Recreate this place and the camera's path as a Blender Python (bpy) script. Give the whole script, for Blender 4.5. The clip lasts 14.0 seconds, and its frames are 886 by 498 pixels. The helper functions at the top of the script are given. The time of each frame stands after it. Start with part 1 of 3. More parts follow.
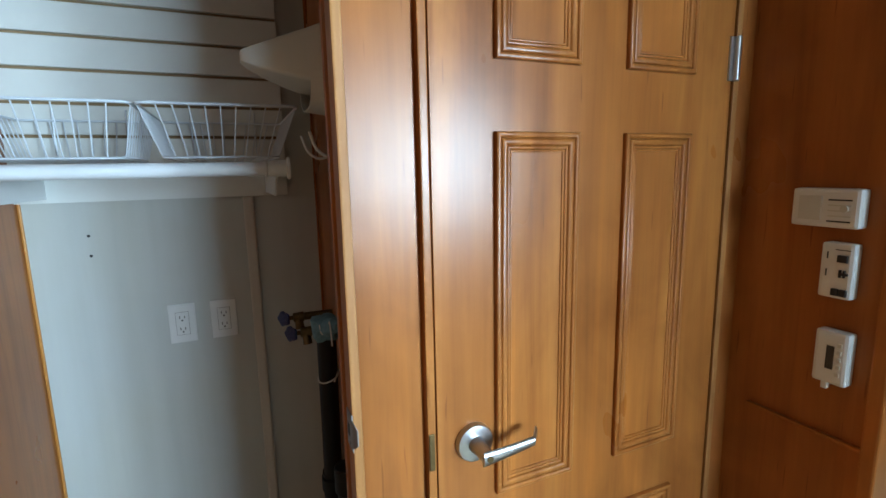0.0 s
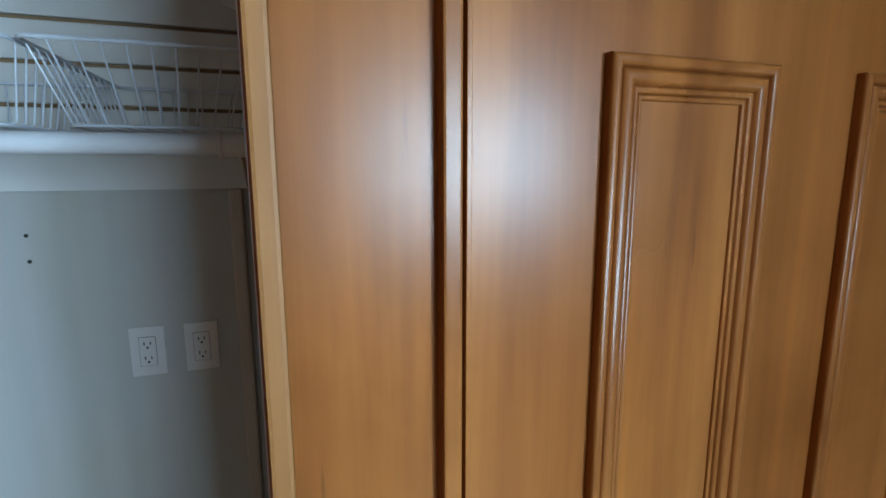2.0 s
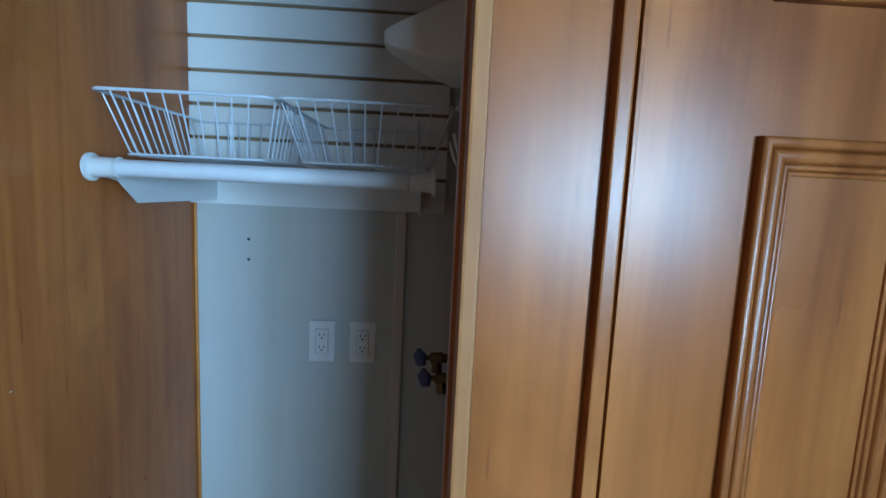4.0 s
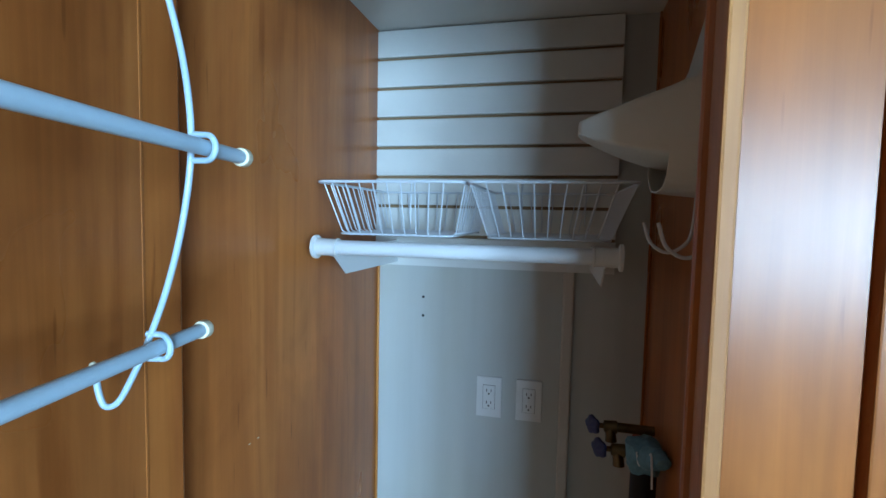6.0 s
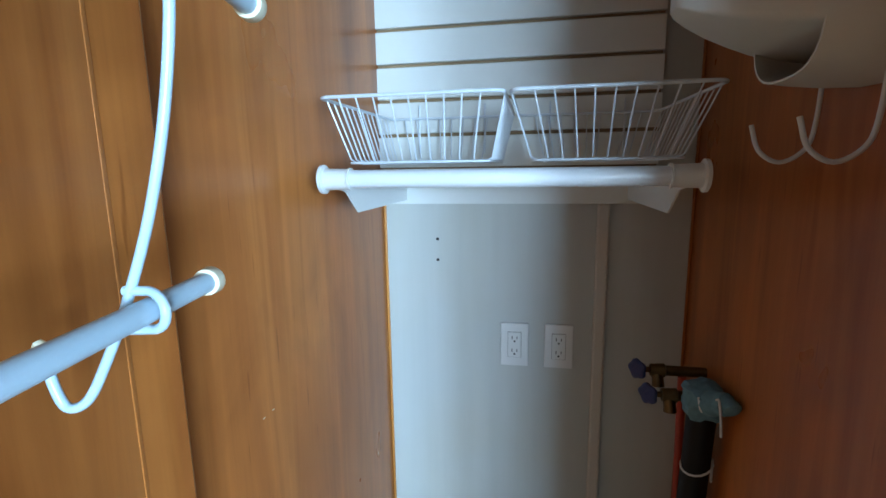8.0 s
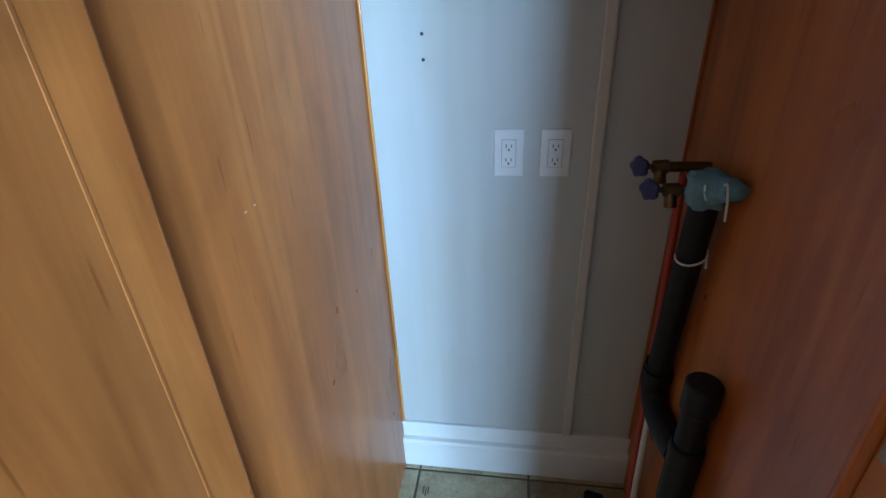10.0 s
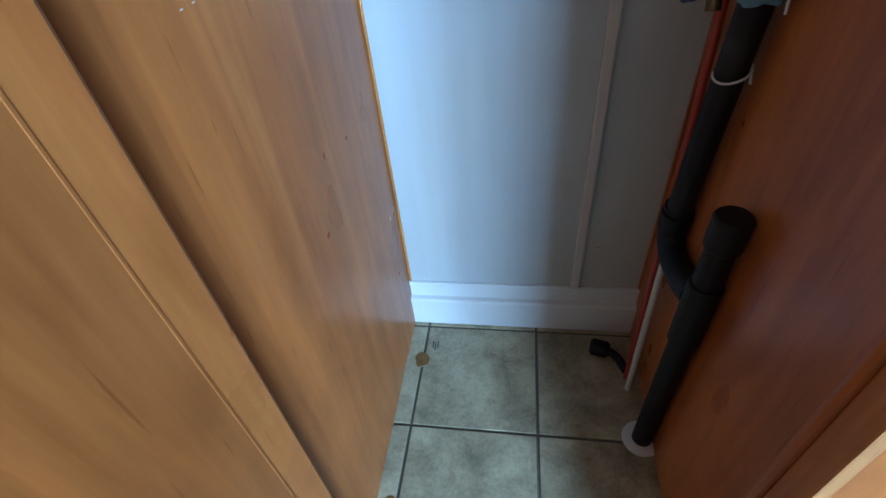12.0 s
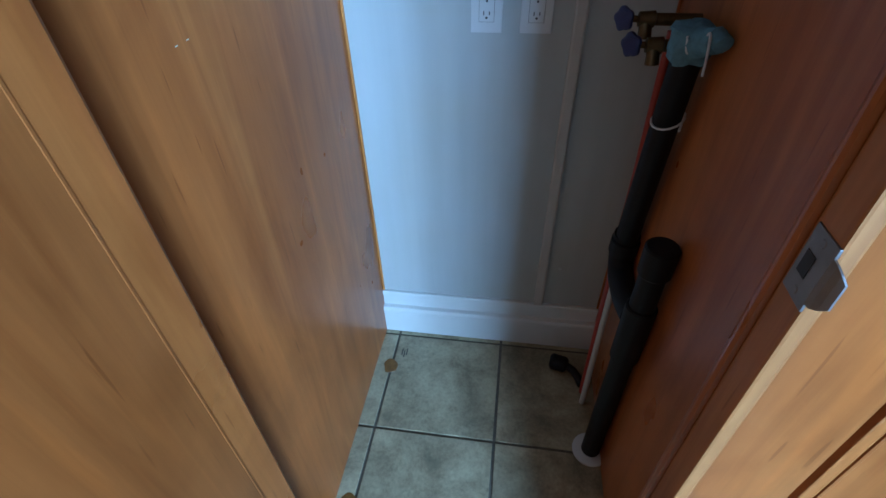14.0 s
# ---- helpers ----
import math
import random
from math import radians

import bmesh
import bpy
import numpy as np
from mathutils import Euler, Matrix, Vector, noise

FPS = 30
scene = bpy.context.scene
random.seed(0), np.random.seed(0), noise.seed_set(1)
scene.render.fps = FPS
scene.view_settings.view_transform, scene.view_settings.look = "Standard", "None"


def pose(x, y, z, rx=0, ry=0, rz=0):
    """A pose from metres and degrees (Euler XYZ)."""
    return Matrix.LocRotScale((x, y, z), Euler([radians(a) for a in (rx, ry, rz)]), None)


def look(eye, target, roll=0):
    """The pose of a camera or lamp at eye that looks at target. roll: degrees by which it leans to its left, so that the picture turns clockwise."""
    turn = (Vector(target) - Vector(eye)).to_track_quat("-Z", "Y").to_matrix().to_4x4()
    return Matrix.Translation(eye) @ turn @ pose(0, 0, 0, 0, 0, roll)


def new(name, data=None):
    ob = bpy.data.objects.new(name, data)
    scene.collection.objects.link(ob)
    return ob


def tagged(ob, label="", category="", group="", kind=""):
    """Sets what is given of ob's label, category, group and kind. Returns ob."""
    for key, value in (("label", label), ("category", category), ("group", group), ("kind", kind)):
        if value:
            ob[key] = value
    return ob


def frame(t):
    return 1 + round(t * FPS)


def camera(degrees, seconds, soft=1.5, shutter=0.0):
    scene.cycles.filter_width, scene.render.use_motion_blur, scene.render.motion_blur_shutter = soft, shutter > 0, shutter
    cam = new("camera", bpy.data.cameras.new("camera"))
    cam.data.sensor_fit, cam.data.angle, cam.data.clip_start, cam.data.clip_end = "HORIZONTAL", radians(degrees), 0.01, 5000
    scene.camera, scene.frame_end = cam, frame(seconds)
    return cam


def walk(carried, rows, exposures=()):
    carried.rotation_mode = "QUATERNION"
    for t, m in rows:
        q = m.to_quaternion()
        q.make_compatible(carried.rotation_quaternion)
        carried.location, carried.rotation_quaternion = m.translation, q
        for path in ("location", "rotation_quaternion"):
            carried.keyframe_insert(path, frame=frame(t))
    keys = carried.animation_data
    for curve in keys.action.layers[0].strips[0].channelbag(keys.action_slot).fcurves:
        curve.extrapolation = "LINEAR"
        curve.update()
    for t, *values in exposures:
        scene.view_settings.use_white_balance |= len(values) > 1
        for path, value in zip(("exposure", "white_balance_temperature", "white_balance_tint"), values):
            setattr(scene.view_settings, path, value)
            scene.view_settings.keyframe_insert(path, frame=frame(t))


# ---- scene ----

cam = camera(85.4, 14.0)
PATH = [
    (0, (0.493, -1.54, 1.544), (1.273, 0.272, 1.218), -1.2),
    (0.5, (0.565, -1.449, 1.552), (1.287, 0.382, 1.198), -0.4),
    (1, (0.612, -1.347, 1.547), (1.284, 0.501, 1.183), 0.0),
    (1.5, (0.636, -1.264, 1.531), (1.251, 0.609, 1.193), 0.2),
    (2, (0.646, -1.187, 1.518), (1.245, 0.694, 1.195), -0.2),
    (2.2, (0.653, -1.177, 1.491), (1.196, 0.728, 1.235), 1.9),
    (4.3, (0.579, -1.294, 1.558), (0.549, 0.689, 1.317), 2.2),
    (4.5, (0.57, -1.302, 1.568), (0.455, 0.682, 1.35), 2.3),
    (5, (0.551, -1.324, 1.604), (0.272, 0.648, 1.422), 2.3),
    (5.5, (0.535, -1.316, 1.611), (0.119, 0.635, 1.461), 1.7),
    (6, (0.501, -1.315, 1.617), (0.033, 0.625, 1.486), 1.2),
    (6.5, (0.477, -1.282, 1.625), (-0.032, 0.646, 1.478), 1.1),
    (7, (0.427, -1.253, 1.619), (-0.049, 0.683, 1.456), 0.8),
    (7.5, (0.386, -1.213, 1.597), (-0.03, 0.73, 1.375), -0.0),
    (8, (0.37, -1.187, 1.574), (-0.001, 0.748, 1.23), -0.9),
    (8.5, (0.36, -1.176, 1.551), (0.033, 0.728, 1.033), -1.2),
    (9, (0.356, -1.165, 1.527), (0.051, 0.696, 0.86), -1.4),
    (9.2, (0.35, -1.16, 1.519), (0.057, 0.68, 0.79), -1.8),
    (11.3, (0.338, -1.117, 1.367), (0.042, 0.451, 0.161), -4.5),
    (11.5, (0.338, -1.109, 1.366), (0.038, 0.418, 0.109), -5.0),
    (12, (0.34, -1.1, 1.344), (0.042, 0.357, 0.007), -6.3),
    (12.5, (0.34, -1.114, 1.339), (0.048, 0.298, -0.048), -6.4),
    (13, (0.345, -1.126, 1.348), (0.079, 0.271, -0.057), -5.6),
    (13.5, (0.368, -1.142, 1.375), (0.117, 0.293, 0.005), -4.1),
    (14, (0.406, -1.155, 1.402), (0.151, 0.342, 0.1), -1.9),
]
walk(cam, [(t, look(eye, target, roll)) for t, eye, target, roll in PATH],
     exposures=[(0.0, -0.15, 7900, 14), (2.2, -0.75, 7200, 13), (4.5, -0.65, 5900, 9), (7.5, 0.1, 7100, 13), (9.0, 0.2, 6600, 14),
                (11.5, 0.3, 5800, 14), (14.0, -0.05, 5400, 12)])

# ---- light ----
world = bpy.data.worlds.new("world")
scene.world = world
world.use_nodes = True
wn = world.node_tree.nodes
sky = wn.new("ShaderNodeTexSky")
sky.sky_type, sky.sun_disc = 'NISHITA', False
sky.sun_elevation, sky.sun_rotation = radians(40), radians(200)
world.node_tree.links.new(sky.outputs[0], wn["Background"].inputs[0])
wn["Background"].inputs[1].default_value = 0.12


def area_lamp(name, m, sx, sy, power, colour):
    data = bpy.data.lights.new(name, 'AREA')
    data.shape, data.size, data.size_y, data.energy, data.color = 'RECTANGLE', sx, sy, power, colour
    ob = new(name, data)
    ob.matrix_world = m
    return ob


# daylight of the unseen window behind the walker, known by its glare on door_2
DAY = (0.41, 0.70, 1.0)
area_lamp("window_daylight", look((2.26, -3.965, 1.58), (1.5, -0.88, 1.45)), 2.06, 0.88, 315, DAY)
# second lamp added in the same opening to strengthen that glare
area_lamp("door_glare_lamp", look((2.38, -3.955, 1.60), (0.9, -0.88, 1.50)), 0.40, 0.72, 110, DAY)

# ---- materials ----


def material(name):
    m = bpy.data.materials.new(name)
    m.use_nodes = True
    nt = m.node_tree
    return m, nt.nodes, nt.links, nt.nodes["Principled BSDF"]


def coords(nodes, links, scale=(1, 1, 1), kind="Object"):
    tc, mp = nodes.new("ShaderNodeTexCoord"), nodes.new("ShaderNodeMapping")
    mp.inputs["Scale"].default_value = scale
    links.new(tc.outputs[kind], mp.inputs[0])
    return mp.outputs[0]


def noise_tex(nodes, links, vec, scale, detail=4.0, rough=0.55, distort=0.0):
    n = nodes.new("ShaderNodeTexNoise")
    n.inputs["Scale"].default_value, n.inputs["Detail"].default_value = scale, detail
    n.inputs["Roughness"].default_value, n.inputs["Distortion"].default_value = rough, distort
    links.new(vec, n.inputs["Vector"])
    return n.outputs["Fac"]


def ramp(nodes, links, fac, stops):
    r = nodes.new("ShaderNodeValToRGB")
    e = r.color_ramp.elements
    while len(e) < len(stops):
        e.new(0.5)
    for k, (p, c) in zip(e, stops):
        k.position, k.color = p, (*c, 1)
    links.new(fac, r.inputs[0])
    return r.outputs[0]


def blend(nodes, links, fac, a, b, mode='MIX'):
    m = nodes.new("ShaderNodeMix")
    m.data_type, m.blend_type = 'RGBA', mode
    for sock, v in ((m.inputs[0], fac), (m.inputs[6], a), (m.inputs[7], b)):
        if hasattr(v, "links"):
            links.new(v, sock)
        else:
            sock.default_value = v if isinstance(v, (int, float)) else (*v, 1)
    return m.outputs[2]


def bump(nodes, links, bsdf, height, strength, distance=0.001):
    b = nodes.new("ShaderNodeBump")
    b.inputs["Strength"].default_value, b.inputs["Distance"].default_value = strength, distance
    links.new(height, b.inputs["Height"])
    links.new(b.outputs[0], bsdf.inputs["Normal"])


def wood(name, light, mid, dark, rough=0.3, grain=1.0, gloss=0.28):
    """Honey-stained maple veneer: soft wavy bands, blotches, faint grain and short dark flecks."""
    m, nodes, links, bsdf = material(name)
    broad = noise_tex(nodes, links, coords(nodes, links, (7, 7, 0.7)), 1.0, 4, 0.55, 1.2)
    blotch = noise_tex(nodes, links, coords(nodes, links, (5, 5, 2.6)), 1.0, 4, 0.6, 0.8)
    fine = noise_tex(nodes, links, coords(nodes, links, (60, 60, 1.6)), 1.0, 5, 0.65, 0.6)
    fleck = noise_tex(nodes, links, coords(nodes, links, (110, 110, 8)), 1.0, 1, 0.5)
    streak = noise_tex(nodes, links, coords(nodes, links, (11, 11, 0.8)), 1.0, 4, 0.55, 1.6)
    base = ramp(nodes, links, broad, [(0.26, dark), (0.5, mid), (0.76, light)])
    band = ramp(nodes, links, streak, [(0.32, (0.74, 0.66, 0.60)), (0.46, (1, 1, 1)), (0.56, (1, 1, 1)), (0.70, (1.22, 1.19, 1.10))])
    base = blend(nodes, links, 0.75, base, band, 'MULTIPLY')
    blot = ramp(nodes, links, blotch, [(0.32, (0.74, 0.69, 0.66)), (0.52, (1, 1, 1)), (0.70, (1.16, 1.15, 1.10))])
    fine_c = ramp(nodes, links, fine, [(0.3, (0.76, 0.72, 0.67)), (0.62, (1.06, 1.06, 1.06))])
    flecks = ramp(nodes, links, fleck, [(0.24, (0.48, 0.37, 0.28)), (0.29, (1, 1, 1))])
    col = blend(nodes, links, 0.8, base, blot, 'MULTIPLY')
    col = blend(nodes, links, 0.7 * grain, col, fine_c, 'MULTIPLY')
    col = blend(nodes, links, 0.52, col, flecks, 'MULTIPLY')
    links.new(col, bsdf.inputs["Base Color"])
    smear = noise_tex(nodes, links, coords(nodes, links, (5, 5, 3)), 1.0, 3)
    r = nodes.new("ShaderNodeMapRange")
    r.inputs["To Min"].default_value, r.inputs["To Max"].default_value = rough - 0.05, rough + 0.1
    links.new(smear, r.inputs[0])
    links.new(r.outputs[0], bsdf.inputs["Roughness"])
    bsdf.inputs["Specular IOR Level"].default_value = gloss
    bump(nodes, links, bsdf, fine, 0.15, 0.0006)
    return m


def painted(name, colour, rough=0.45, speck=0.06, scale=18.0, metal=0.0, relief=0.1):
    m, nodes, links, bsdf = material(name)
    n1 = noise_tex(nodes, links, coords(nodes, links), scale, 5)
    n2 = noise_tex(nodes, links, coords(nodes, links), scale * 14, 3)
    lo = tuple(c * (1 - speck) for c in colour)
    col = ramp(nodes, links, n1, [(0.3, lo), (0.7, colour)])
    links.new(col, bsdf.inputs["Base Color"])
    bsdf.inputs["Roughness"].default_value, bsdf.inputs["Metallic"].default_value = rough, metal
    bump(nodes, links, bsdf, n2, relief, 0.0005)
    return m


WOOD = wood("honey_veneer", (0.405, 0.146, 0.038), (0.335, 0.109, 0.0265), (0.25, 0.076, 0.018), 0.27, 0.8, 0.27)
WOOD_IN = wood("closet_panel_veneer", (0.405, 0.144, 0.039), (0.33, 0.105, 0.027), (0.25, 0.074, 0.018), 0.27, 0.6, 0.28)
WOOD_EDGE = wood("pale_edge_band", (0.48, 0.225, 0.080), (0.41, 0.180, 0.060), (0.32, 0.130, 0.042), 0.5)
WOOD_TRIM = wood("orange_trim_wood", (0.56, 0.23, 0.055), (0.48, 0.19, 0.045), (0.40, 0.145, 0.034), 0.35)
RACK = painted("pale_blue_white_enamel", (0.36, 0.50, 0.60), 0.3, 0.05)
GROOVE = painted("bare_fibreboard", (0.25, 0.16, 0.085), 0.8)
WHITE_WIRE = painted("white_vinyl_coated_wire", (0.54, 0.60, 0.66), 0.28, 0.04)
WHITE_POLE = painted("white_enamel_tube", (0.58, 0.61, 0.64), 0.3, 0.05)
CAP_PLASTIC = painted("yellowed_plastic", (0.72, 0.68, 0.52), 0.45, 0.18, 60)
WHITE_PLASTIC = painted("white_plastic", (0.60, 0.62, 0.62), 0.35, 0.03)
GREY_PLASTIC = painted("dull_white_plastic", (0.50, 0.51, 0.48), 0.5, 0.06)
SLAT_WHITE = painted("white_melamine", (0.60, 0.62, 0.60), 0.4, 0.03)
DARK = painted("black_slot", (0.015, 0.015, 0.016), 0.6)
NICKEL = painted("satin_nickel", (0.48, 0.48, 0.49), 0.30, 0.05, 40, 1.0, 0.03)
STEEL = painted("dull_steel", (0.26, 0.26, 0.27), 0.5, 0.15, 40, 1.0, 0.05)
BRASS = painted("tarnished_brass", (0.17, 0.115, 0.055), 0.45, 0.35, 60, 1.0)
ABS = painted("black_abs_pipe", (0.006, 0.006, 0.008), 0.55, 0.3, 20)
ABS.node_tree.nodes["Principled BSDF"].inputs["Specular IOR Level"].default_value = 0.25
BLUE = painted("dark_blue_enamel", (0.012, 0.03, 0.13), 0.35, 0.2)
RAG = painted("faded_blue_cloth", (0.13, 0.29, 0.38), 0.9, 0.35, 60, 0.0, 0.6)
RED = painted("red_pex_tube", (0.34, 0.032, 0.016), 0.4, 0.15)
LCD = painted("grey_display", (0.03, 0.035, 0.04), 0.15)
GROUT = painted("grey_grout", (0.12, 0.105, 0.08), 0.9, 0.3, 60)
CARPET = painted("beige_ceiling_cloth", (0.36, 0.33, 0.28), 0.8, 0.08, 8)


def wallpaper():
    """Off-white vinyl-faced panel with faint vertical streaks."""
    m, nodes, links, bsdf = material("off_white_vinyl_panel")
    streak = noise_tex(nodes, links, coords(nodes, links, (14, 14, 0.7)), 1.0, 4)
    blot = noise_tex(nodes, links, coords(nodes, links, (3, 3, 1.5)), 1.0, 4)
    base = ramp(nodes, links, streak, [(0.3, (0.385, 0.405, 0.395)), (0.7, (0.43, 0.455, 0.445))])
    tint = ramp(nodes, links, blot, [(0.42, (1, 1, 1)), (0.72, (0.95, 0.87, 0.72))])
    links.new(blend(nodes, links, 0.6, base, tint, 'MULTIPLY'), bsdf.inputs["Base Color"])
    bsdf.inputs["Roughness"].default_value = 0.42
    bump(nodes, links, bsdf, noise_tex(nodes, links, coords(nodes, links), 420, 2), 0.15, 0.0005)
    return m


def stone_tile():
    """Mottled grey-green stone-look tile, each with its own cloud pattern."""
    m, nodes, links, bsdf = material("mottled_stone_tile")
    info = nodes.new("ShaderNodeObjectInfo")
    tc, off = nodes.new("ShaderNodeTexCoord"), nodes.new("ShaderNodeVectorMath")
    off.operation = 'MULTIPLY_ADD'
    links.new(info.outputs["Random"], off.inputs[0])
    off.inputs[1].default_value = (37, 19, 11)
    links.new(tc.outputs["Object"], off.inputs[2])
    cloud = noise_tex(nodes, links, off.outputs[0], 6, 7, 0.68, 0.3)
    grit = noise_tex(nodes, links, off.outputs[0], 90, 4, 0.7)
    streak = noise_tex(nodes, links, off.outputs[0], 26, 5, 0.7, 0.3)
    base = ramp(nodes, links, cloud, [(0.35, (0.17, 0.143, 0.088)), (0.48, (0.28, 0.238, 0.148)), (0.61, (0.40, 0.350, 0.225))])
    g = ramp(nodes, links, grit, [(0.3, (0.72, 0.72, 0.70)), (0.6, (1.05, 1.05, 1.04))])
    s = ramp(nodes, links, streak, [(0.55, (1, 1, 1)), (0.7, (0.70, 0.72, 0.76))])
    col = blend(nodes, links, 0.8, base, g, 'MULTIPLY')
    links.new(blend(nodes, links, 0.5, col, s, 'MULTIPLY'), bsdf.inputs["Base Color"])
    bsdf.inputs["Roughness"].default_value = 0.5
    bump(nodes, links, bsdf, streak, 0.25, 0.001)
    return m


PANEL = wallpaper()
TILE = stone_tile()
GLASS, gn, gl, gb = material("window_glass")
gb.inputs["Transmission Weight"].default_value, gb.inputs["Roughness"].default_value = 1.0, 0.02

# ---- mesh helpers ----


def box(bm, x0, x1, y0, y1, z0, z1, bevel=0.0):
    vs = [bm.verts.new((x, y, z)) for x in (x0, x1) for y in (y0, y1) for z in (z0, z1)]
    fs = [bm.faces.new([vs[i] for i in f]) for f in
          ((0, 1, 3, 2), (4, 6, 7, 5), (0, 4, 5, 1), (2, 3, 7, 6), (0, 2, 6, 4), (1, 5, 7, 3))]
    if bevel:
        es = list({e for f in fs for e in f.edges})
        bmesh.ops.bevel(bm, geom=es, offset=bevel, segments=2, affect='EDGES', profile=0.6)
    return bm


def boxm(*a, bevel=0.0):
    return box(bmesh.new(), *a, bevel=bevel)


def ring_loft(bm, rings, closed_ring=True, caps=True):
    """Skins a row of point rings."""
    vr = [[bm.verts.new(p) for p in r] for r in rings]
    n = len(vr[0])
    for a, b in zip(vr, vr[1:]):
        for i in range(n if closed_ring else n - 1):
            j = (i + 1) % n
            bm.faces.new((a[i], a[j], b[j], b[i]))
    if caps and closed_ring:
        bm.faces.new(vr[0][::-1])
        bm.faces.new(vr[-1])
    return bm


def tube(bm, points, r, n=10, caps=True):
    """A round bar along a line of points."""
    pts = [Vector(p) for p in points]
    rings, up = [], None
    for i, p in enumerate(pts):
        d = (pts[min(i + 1, len(pts) - 1)] - pts[max(i - 1, 0)]).normalized()
        if up is None:
            up = Vector((0, 0, 1)) if abs(d.z) < 0.9 else Vector((1, 0, 0))
        u = d.cross(up).normalized()
        up = u.cross(d).normalized()
        rr = r[i] if isinstance(r, (list, tuple)) else r
        rings.append([p + rr * (math.cos(k * math.tau / n) * u + math.sin(k * math.tau / n) * up) for k in range(n)])
    return ring_loft(bm, rings, True, caps)


def curve_points(ctrl, steps=6):
    """A smooth line through the control points (Catmull-Rom)."""
    c = [Vector(p) for p in ctrl]
    c = [2 * c[0] - c[1]] + c + [2 * c[-1] - c[-2]]
    out = []
    for i in range(1, len(c) - 2):
        for s in range(steps):
            t = s / steps
            a, b, d, e = c[i - 1], c[i], c[i + 1], c[i + 2]
            out.append(0.5 * ((2 * b) + (d - a) * t + (2 * a - 5 * b + 4 * d - e) * t * t + (3 * b - a - 3 * d + e) * t ** 3))
    return out + [c[-2]]


def prism(bm, outline, axis, a, b):
    """An outline in the plane across an axis, pushed from a to b along it."""
    def at(p, v):
        return {"x": (v, p[0], p[1]), "y": (p[0], v, p[1]), "z": (p[0], p[1], v)}[axis]
    return ring_loft(bm, [[at(p, a) for p in outline], [at(p, b) for p in outline]])


def link_mesh(name, bm, mat, smooth=False):
    bmesh.ops.recalc_face_normals(bm, faces=bm.faces[:])
    me = bpy.data.meshes.new(name)
    bm.to_mesh(me)
    bm.free()
    me.materials.append(mat)
    for p in me.polygons:
        p.use_smooth = smooth
    if smooth:
        me.set_sharp_from_angle(angle=radians(40))
    return new(name, me)


def part(name, bm, mat, parent, label="", smooth=False):
    ob = link_mesh(name, bm, mat, smooth)
    ob.parent = parent
    if label:
        tagged(ob, label)
    return ob


def thing(name, label, category, m=None, group="", kind=""):
    ob = new(name)
    ob.empty_display_size = 0.05
    ob.matrix_world = m or Matrix()
    return tagged(ob, label, category, group, kind)


def structure(name, bm, mat, label, category):
    return tagged(link_mesh(name, bm, mat), label, category, kind="structure")


# ---- the plan (metres): closet x -0.01..0.73, y -0.88..0, front partition at y -0.88 ----
XL, XR, FRONT, CEIL = -0.01, 0.73, -0.88, 2.135
JL, JR = 0.0572, 0.625          # the closet's opening
HEAD = 2.0                    # head of both doorways
RX0, RX1 = 0.762, 1.386       # the closed door beside it
SX = 1.445                    # side wall with the devices
ROOM_X0, ROOM_X1, ROOM_Y = -0.75, 3.45, -4.0

structure("wall_closet_back", boxm(-0.06, 0.79, 0.0, 0.05, -0.02, CEIL), PANEL, "off-white vinyl-faced panel wall at the closet's back", "wall")
structure("wall_closet_left", boxm(-0.05, XL, -0.84, 0.0, -0.02, CEIL), WOOD_IN, "honey-brown wood veneer closet side wall", "wall")
structure("wall_closet_right", boxm(XR, XR + 0.04, -0.84, 0.0, -0.02, CEIL), WOOD_IN, "dark-looking honey wood veneer closet side wall", "wall")
structure("ceiling_closet", boxm(-0.06, 0.79, -0.84, 0.05, CEIL, CEIL + 0.04), SLAT_WHITE, "plain white closet ceiling panel", "ceiling")
structure("wall_front_left", boxm(ROOM_X0, JL, FRONT, -0.84, -0.02, CEIL), WOOD, "honey wood veneer partition", "wall")
structure("wall_front_head", boxm(JL, RX1 + 0.05, FRONT, -0.84, HEAD, CEIL), WOOD, "honey wood veneer header above the doors", "wall")

# the post between the two doors: face board, pale edge band, groove and jamb strip
post = thing("wall_post", "honey wood post between the two doorways", "wall", kind="structure")
part("face_board", boxm(0.640, 0.735, FRONT, -0.845, 0.0, HEAD), WOOD, post)
part("edge_band", boxm(JR, 0.640, FRONT - 0.002, -0.845, 0.0, HEAD, bevel=0.003), WOOD_EDGE, post, "pale sanded edge band")
part("groove", boxm(0.735, 0.744, FRONT + 0.014, -0.845, 0.0, HEAD), WOOD_IN, post)
part("jamb_strip", boxm(0.744, 0.758, FRONT - 0.001, -0.845, 0.0, HEAD, bevel=0.002), WOOD, post)
part("backing", boxm(0.660, 0.770, -0.845, -0.838, 0.0, HEAD), WOOD_IN, post)

part("stop_bead", boxm(0.620, 0.705, -0.8445, -0.829, 0.0, HEAD, bevel=0.006), WOOD_IN, post, "rounded wood stop bead")

part("latch_lip", boxm(0.7455, 0.7545, FRONT - 0.0035, FRONT + 0.002, 1.065, 1.128, bevel=0.001), BRASS, post, "dark bronze latch lip")

